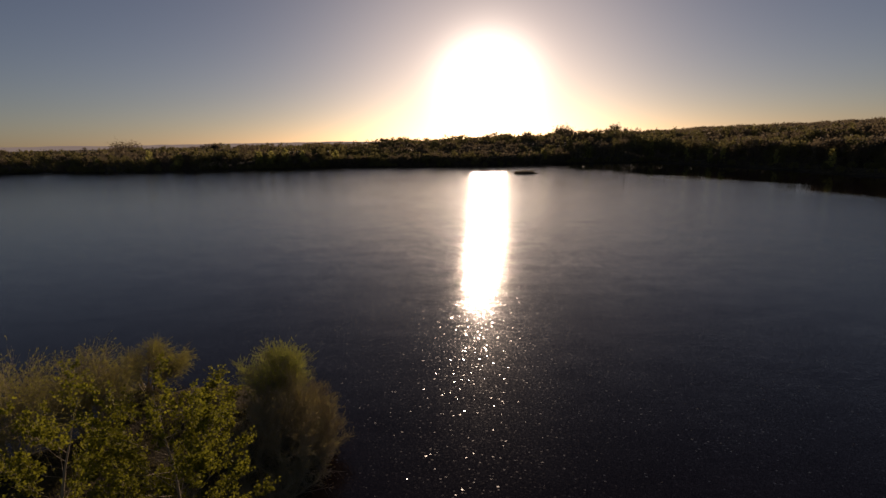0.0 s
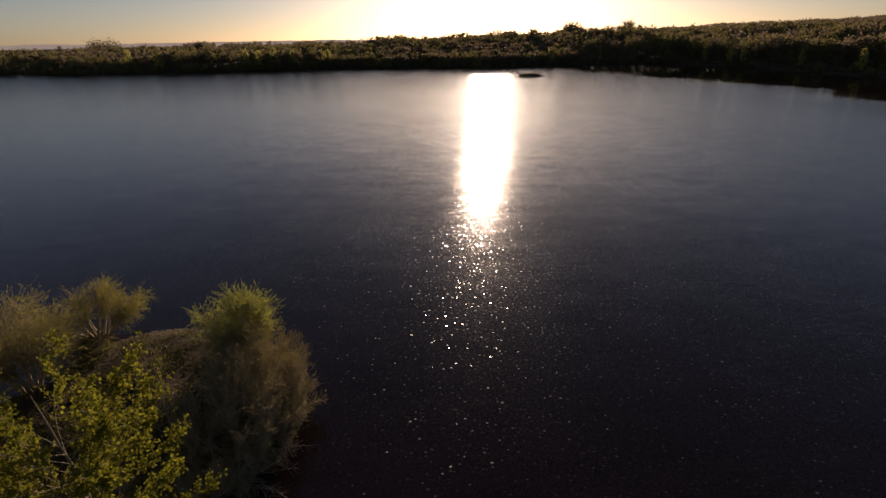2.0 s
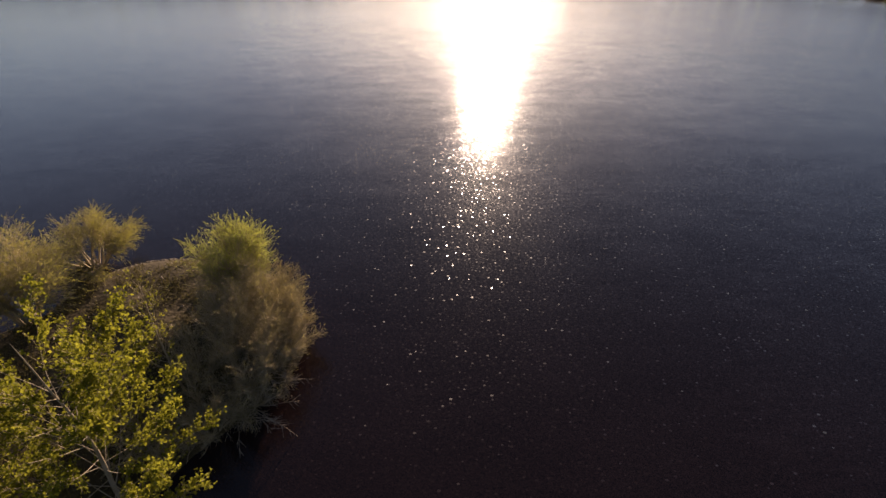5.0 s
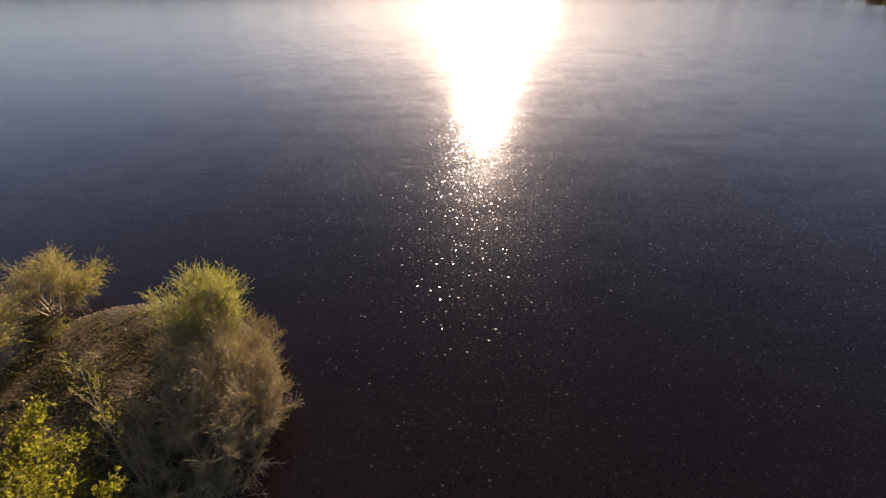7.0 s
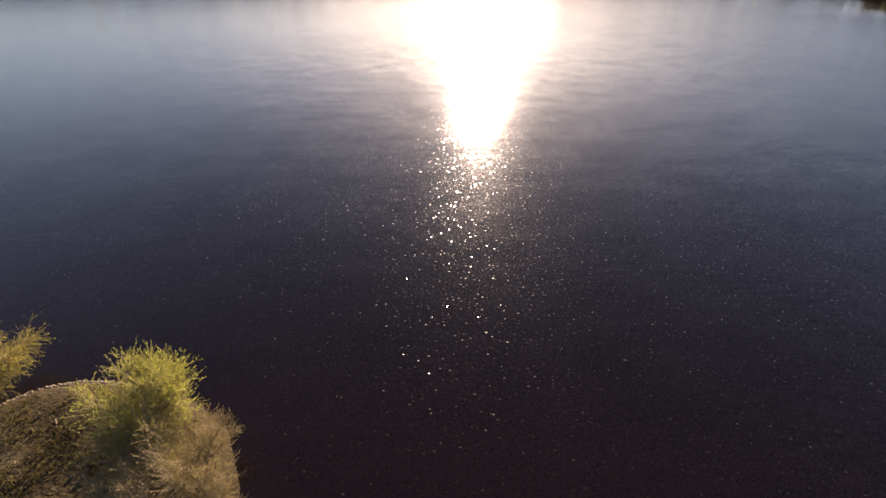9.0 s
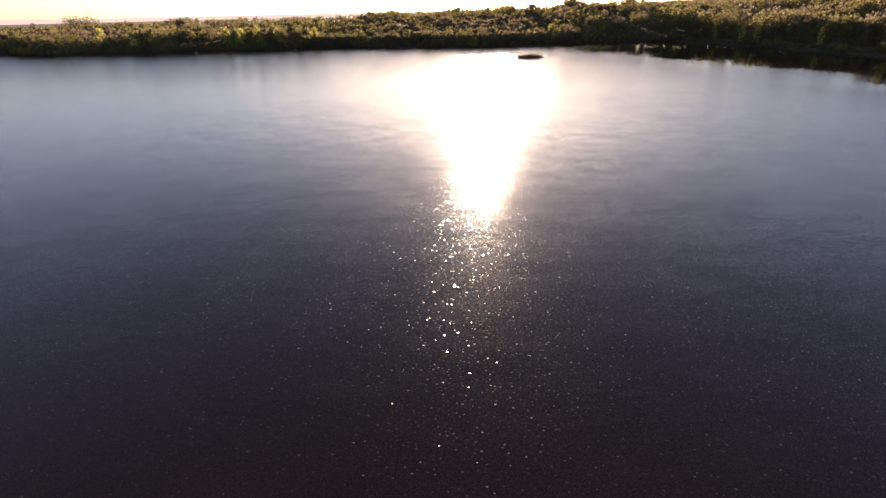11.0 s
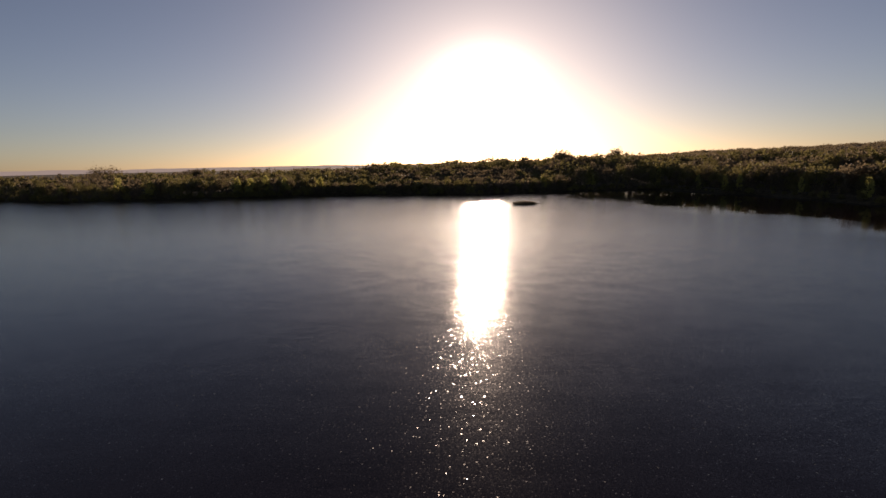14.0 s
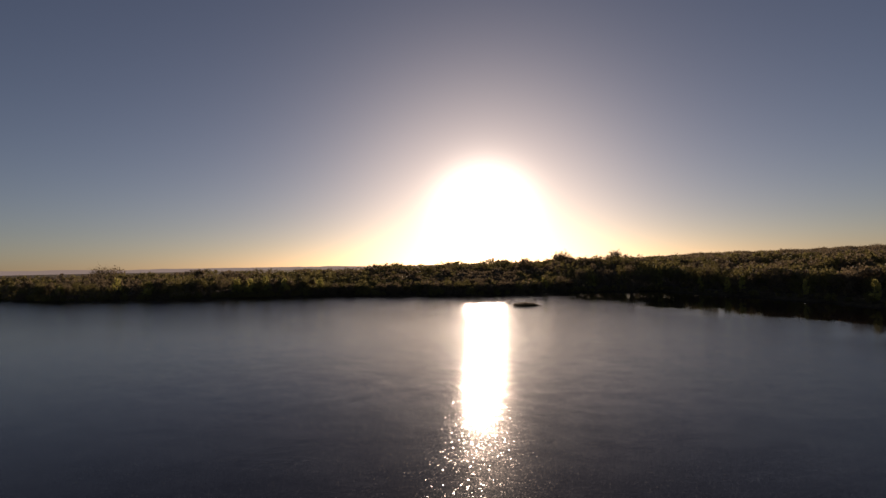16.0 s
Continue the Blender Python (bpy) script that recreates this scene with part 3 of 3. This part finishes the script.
def far_wood():
    """The depth of the wood behind the first rows: crowns too many to count."""
    rng = np.random.default_rng(11)
    groups = {0: [], 1: []}
    n = 4400
    az = np.radians(rng.uniform(-58, 54, n * 2))
    r = 225 + (640 - 225) * rng.uniform(0, 1, n * 2) ** 1.3
    x, y = r * np.sin(az), 30 + r * np.cos(az)
    d = shore_distance(x, y)
    keep = (d > 7) & ~((x > 100) & (y < 290) & (d < 16))
    x, y = x[keep][:n], y[keep][:n]
    z = land_height(x, y)
    tone = np.array([noise.noise((a * 0.02, b * 0.02, 4)) for a, b in zip(x, y)]) + rng.normal(0, 0.25, len(x))
    for px, py, pz, tn, inland in zip(x, y, z, tone, shore_distance(x, y)):
        bulk = (1.0 + 0.5 * noise.noise((px * 0.03, py * 0.03, 8))) * (1.0 if math.hypot(px, py) < 560 else 0.42) * (0.8 if px < -60 else 1.14 if px < 130 else 0.88)
        h, w = rng.uniform(7.0, 10.5) * bulk, rng.uniform(6, 9) * bulk
        if -75 < px < 75:      # the wood climbs gently from a low front in the middle of the bank
            h = min(h, max(3.5, 0.085 * (inland + 35) - pz + 1.5) * rng.uniform(0.85, 1.05))
        m = 14
        hh = rng.uniform(0.35, 1.0, m) ** 0.8
        reach = w * 0.5 * np.sqrt(np.maximum(0.03, 1 - ((hh - 0.55) / 0.5) ** 2))
        a = rng.uniform(0, 2 * math.pi, m)
        rr = reach * np.sqrt(rng.uniform(0.2, 1, m))
        groups[0 if tn > -0.05 else 1].append(np.stack([px + rr * np.cos(a), py + rr * np.sin(a), pz + hh * h], 1))
    for k, mat, lab in ((0, WOOD_LEAF, "dense olive green woodland on the far side of the lake"), (1, BARE_TWIG, "brown leafless woodland on the far side of the lake")):
        v, f = leaf_quads(rng, np.concatenate(groups[k]), 9, 0.64, 0.56, 0.8)
        tagged(mesh_object("far_wood", v, f, mat), lab, "woodland", kind="stuff")


far_wood()


def ridge_scrub():
    """Low trees that clothe the rising ridge behind the right-hand wood."""
    rng = np.random.default_rng(17)
    n = 2300
    az, r = np.radians(rng.uniform(2, 52, n)), rng.uniform(600, 985, n)
    x, y = r * np.sin(az), 30 + r * np.cos(az)
    z = land_height(x, y)
    h = rng.uniform(1.6, 3.2, n)
    m = 8
    hh = rng.uniform(0.2, 1.0, (n, m))
    c = np.stack([x[:, None] + rng.normal(0, 2.2, (n, m)), y[:, None] + rng.normal(0, 2.2, (n, m)), z[:, None] + hh * h[:, None]], -1).reshape(-1, 3)
    v, f = leaf_quads(rng, c, 7, 0.8, 0.6, 0.8)
    tagged(mesh_object("ridge_scrub", v, f, BARE_TWIG), "brown scrub and low trees on the ridge", "woodland", kind="stuff")


ridge_scrub()


def tall_crest_trees():
    """The few loose trees that stand above the skyline."""
    for k, (x, y, h, w) in enumerate(((95, 434, 14.0, 17), (138, 436, 13.5, 13), (-300, 470, 9.5, 26), (-196, 425, 9.5, 9), (62, 420, 11.5, 10))):
        t = far_tree("skyline_tree", "broad tree standing above the skyline of the wood", 90 + k, h, w, "round", BARE_TWIG, int(9 * w), 14, 0.5)
        t.matrix_world = pose(x, y, ground_z(x, y))


tall_crest_trees()


def islet():
    rng = np.random.default_rng(3)
    root = tagged(empty("islet", pose(31.5, 219, 0)), "low dark islet grown with reeds in the lake", "islet")
    verts, faces, rings, n = [], [], 4, 28
    for k in range(rings):
        t = k / (rings - 1)
        for i in range(n):
            a = 2 * math.pi * i / n
            s = (1 - t * 0.85) * (1 + 0.12 * noise.noise((math.cos(a) * 2, math.sin(a) * 2, 1)))
            verts.append((7.0 * s * math.cos(a), 2.6 * s * math.sin(a), -0.25 + 0.75 * math.sin(t * 1.4)))
    for k in range(rings - 1):
        for i in range(n):
            j = (i + 1) % n
            faces.append((k * n + i, k * n + j, (k + 1) * n + j, (k + 1) * n + i))
    faces.append(tuple(range((rings - 1) * n, rings * n)))
    mesh_object("mound", verts, faces, EARTH, root, smooth=True)
    c = [(4.6 * r_ * math.cos(a) - 0.8, 2.0 * r_ * math.sin(a), 0.3 + (0.25 + 0.6 * rng.uniform()) * (1.05 - r_ ** 2)) for r_, a in zip(np.sqrt(rng.uniform(0, 1, 260)), rng.uniform(0, 6.283, 260))]
    v, f = leaf_quads(rng, c, 7, 0.2, 0.36, 0.12, 1.5)
    mesh_object("reeds", v, f, BARE_TWIG, root, "dark brown reeds")


islet()

# ---- the headland ----
def sapling(label, seed, place, height):
    """A thin young tree: one slender stem, a few steep side branches and sparse leaves."""
    rng = np.random.default_rng(seed)
    root = tagged(empty("sapling", pose(*place)), label, "tree")
    stem = bough(rng, Vector((0, 0, -0.2)), Vector((-0.16, 0.03, 1)).normalized(), height, 0.04, 8, 0.04, 0.02)
    mesh_object("trunk", *tubes([stem], 6), BARK, root, smooth=True)
    twigs, spots, ways = [], [], []
    for k in range(22):
        p, d, r = on_line(stem, 0.25 + 0.74 * k / 22)
        limb = bough(rng, p, aslant(rng, d, rng.uniform(24, 44)), height * rng.uniform(0.2, 0.36) * (1.1 - 0.6 * k / 22), max(r * 0.4, 0.007), 5, 0.06, 0.06)
        mesh_object("limb", *tubes([limb], 4), BARK, root, smooth=True)
        for _ in range(7):
            p2, d2, _r = on_line(limb, rng.uniform(0.25, 0.98))
            twig = bough(rng, p2, aslant(rng, d2, rng.uniform(20, 50)), rng.uniform(0.15, 0.4), 0.005, 3, 0.1, 0.08)
            twigs.append(twig)
            for _ in range(rng.integers(3, 7)):
                p3, d3, _r = on_line(twig, rng.uniform(0.2, 0.999))
                spots.append(tuple(p3))
                ways.append(tuple(d3))
    tagged(mesh_object("twig", *tubes(twigs, 3), BARK, root), kind="stuff")
    mesh_object("crown", *blades(rng, spots, ways, 0.035, 0.5, 0.8), POPLAR_LEAF, root)


def dead_branch(label, seed, place, heading, count, length):
    """Bleached branches that lie fanned out over the water."""
    rng = np.random.default_rng(seed)
    root = tagged(empty("fallen_branch", pose(*place)), label, "branch")
    twigs = []
    for k in range(count):
        a = radians(heading + 62 * (k / (count - 1) - 0.5) + rng.uniform(-8, 8))
        way = Vector((math.cos(a), math.sin(a), rng.uniform(0.02, 0.4))).normalized()
        limb = bough(rng, Vector((0.1 * k - 0.3, rng.uniform(-0.25, 0.25), rng.uniform(-0.2, 0.1))), way, length * rng.uniform(0.65, 1.1), 0.014, 7, 0.07, -0.035, 0.75)
        mesh_object("limb", *tubes([limb], 5), DEAD, root, smooth=True)
        for _ in range(9):
            p, d, r = on_line(limb, rng.uniform(0.25, 0.95))
            twigs.append(bough(rng, p, aslant(rng, d, rng.uniform(22, 55)), length * rng.uniform(0.12, 0.32), 0.009, 4, 0.1, -0.02))
    tagged(mesh_object("twig", *tubes(twigs, 3), DEAD, root), kind="stuff")


def headland_trees():
    def on_land(x, y):
        return x, y, ground_z(x, y)

    poplar("broad young poplar with yellow-green spring leaves on the headland", 101, on_land(-9.6, 22.5), 8.3, 2.9, (-0.02, 0.12), 48)
    poplar("yellow-green poplar beside a broader one on the headland", 102, on_land(-12.8, 21.3), 7.6, 2.2, (0.0, 0.05), 20)
    poplar("slim small poplar with sparse yellow-green leaves", 103, on_land(-10.3, 18.6), 6.6, 1.2, (0.05, 0.05), 13, 0.04, 12, 0.05)
    sapling("thin yellow sapling with few leaves on the grass", 104, on_land(-9.9, 26.7), 4.6)
    willow("willow_bush", "bright green willow bush at the tip of the headland", "bush", 105, on_land(-10.1, 32.9), 3.6, 1.75, 17, 66, 9.5, GREEN_LEAF, leaf=0.036, slim=0.22)
    willow("willow_tree", "yellowish willow standing by the inlet at the water's edge", "tree", 106, on_land(-18.6, 35.3), 3.4, 2.0, 14, 66, 8.0, WILLOW_LEAF, (0.25, 0), 0.1, 0.038, low=0.45)
    willow("willow_tree", "yellow-green weeping willow at the grassy edge of the headland", "tree", 107, on_land(-18.9, 31.0), 5.0, 1.8, 14, 72, 8.5, WILLOW_LEAF, (0, 0), 0.12, 0.042, low=0.3)
    willow("willow_tree", "broad yellow-green willow among other trees on the headland", "tree", 108, on_land(-19.8, 27.4), 5.6, 3.0, 15, 52, 8.0, WILLOW_LEAF, (0, 0), 0.1, 0.048, low=0.3)
    for k, (x, y, h, w) in enumerate(((-9.4, 31.4, 3.0, 1.4), (-8.3, 30.2, 3.0, 1.45), (-7.7, 28.8, 2.9, 1.5), (-8.9, 28.9, 2.9, 1.4), (-7.7, 27.1, 2.6, 1.45), (-9.8, 30.2, 2.5, 1.3),
                                      (-8.5, 25.5, 2.1, 1.4), (-9.6, 27.4, 2.2, 1.3), (-9.9, 24.6, 2.0, 1.4), (-10.8, 19.9, 2.2, 1.6), (-8.4, 32.2, 2.1, 1.1), (-7.4, 30.2, 2.2, 1.1), (-7.2, 28.3, 2.0, 1.2), (-7.7, 26.3, 1.8, 1.2), (-7.1, 29.4, 1.8, 1.1))):
        willow("grey_willow", "grey half-bare willow thicket leaning over the water" if k != 0 else "thin yellow-green willow beside a bright green bush", "bush", 110 + k, on_land(x, y), h, w, 11, 52,
               5.0 if k == 0 else 3.2 if k in (1, 2, 10, 11) else 2.0, WILLOW_LEAF if k == 0 else GREY_LEAF, (0.12, -0.05) if k < 12 else (0.3, -0.15), leaf=0.03, group="willow thicket on the headland", low=0.1)
    dead_branch("bleached dead branches fanned out over the dark water", 130, (-7.5, 25.9, 0.4), -30, 9, 1.55)
    dead_branch("grey dead willow branches reaching over the water", 131, (-7.0, 27.0, 0.8), -35, 7, 1.25)


headland_trees()


def grass_and_stones():
    rng = np.random.default_rng(21)
    x, y = rng.uniform(-22, -6, 60000), rng.uniform(14, 36.5, 60000)
    d = shore_distance(x, y)
    patch = np.array([noise.noise((a * 0.7, b * 0.7, 2)) for a, b in zip(x, y)]) + rng.normal(0, 0.15, len(x))
    k = (d > 0.4) & (patch > -0.12)
    x, y = x[k][:34000], y[k][:34000]
    z = land_height(x, y)
    n = len(x)
    a, h, w = rng.uniform(0, 6.283, n), rng.uniform(0.06, 0.2, n), rng.uniform(0.01, 0.03, n)
    lean = rng.normal(0, 0.12, (n, 2))
    b0 = np.stack([x - w * np.cos(a), y - w * np.sin(a), z - 0.02], 1)
    b1 = np.stack([x + w * np.cos(a), y + w * np.sin(a), z - 0.02], 1)
    t0 = np.stack([x + lean[:, 0], y + lean[:, 1], z + h], 1)
    v = np.stack([b0, b1, t0], 1).reshape(-1, 3)
    f = np.arange(3 * n).reshape(-1, 3).tolist()
    tagged(mesh_object("grass", v, f, GRASS), "short dry brown grass on the headland", "grass", kind="stuff")


    # pale stones and washed-up bits along the waterline of the tip
    ex, ey = rng.uniform(-20.5, -12, 30000), rng.uniform(30.5, 36.5, 30000)
    de = shore_distance(ex, ey)
    k = (de > 0.0) & (de < 0.32)
    ex, ey, ez = ex[k][:420], ey[k][:420], land_height(ex[k], ey[k])[:420]
    verts, faces = [], []
    for px, py, pz in zip(ex, ey, ez):
        r = rng.uniform(0.03, 0.09)
        b = len(verts)
        ring = [(px + r * 1.2 * math.cos(a) * rng.uniform(0.8, 1.2), py + r * math.sin(a) * rng.uniform(0.8, 1.2), pz + 0.2 * r) for a in (0, 1.05, 2.1, 3.14, 4.2, 5.2)]
        verts += ring + [(px, py, pz + r * 0.8), (px, py, pz - r * 0.4)]
        for i in range(6):
            faces += [(b + i, b + (i + 1) % 6, b + 6), (b + (i + 1) % 6, b + i, b + 7)]
    for _ in range(46):      # bits of dry wood and pale stones strewn over the grass
        px, py = rng.uniform(-17, -10), rng.uniform(28.5, 35.3)
        pz, a, r, q = ground_z(px, py), rng.uniform(0, 3.14), rng.uniform(0.04, 0.2), rng.uniform(0.015, 0.035)
        b = len(verts)
        c_, s_ = math.cos(a), math.sin(a)
        for t, w in ((-1, 0.6), (1, 1.0)):
            verts += [(px + c_ * r * t - s_ * q * w, py + s_ * r * t + c_ * q * w, pz + 0.01), (px + c_ * r * t + s_ * q * w, py + s_ * r * t - c_ * q * w, pz + 0.01), (px + c_ * r * t, py + s_ * r * t, pz + 0.02 + 1.6 * q * w)]
        faces += [(b, b + 1, b + 4, b + 3), (b + 1, b + 2, b + 5, b + 4), (b + 2, b, b + 3, b + 5), (b, b + 2, b + 1), (b + 3, b + 4, b + 5)]
    tagged(mesh_object("pebbles", verts, faces, STONE), "pale stones along the waterline of the headland", "stones", kind="stuff")


grass_and_stones()
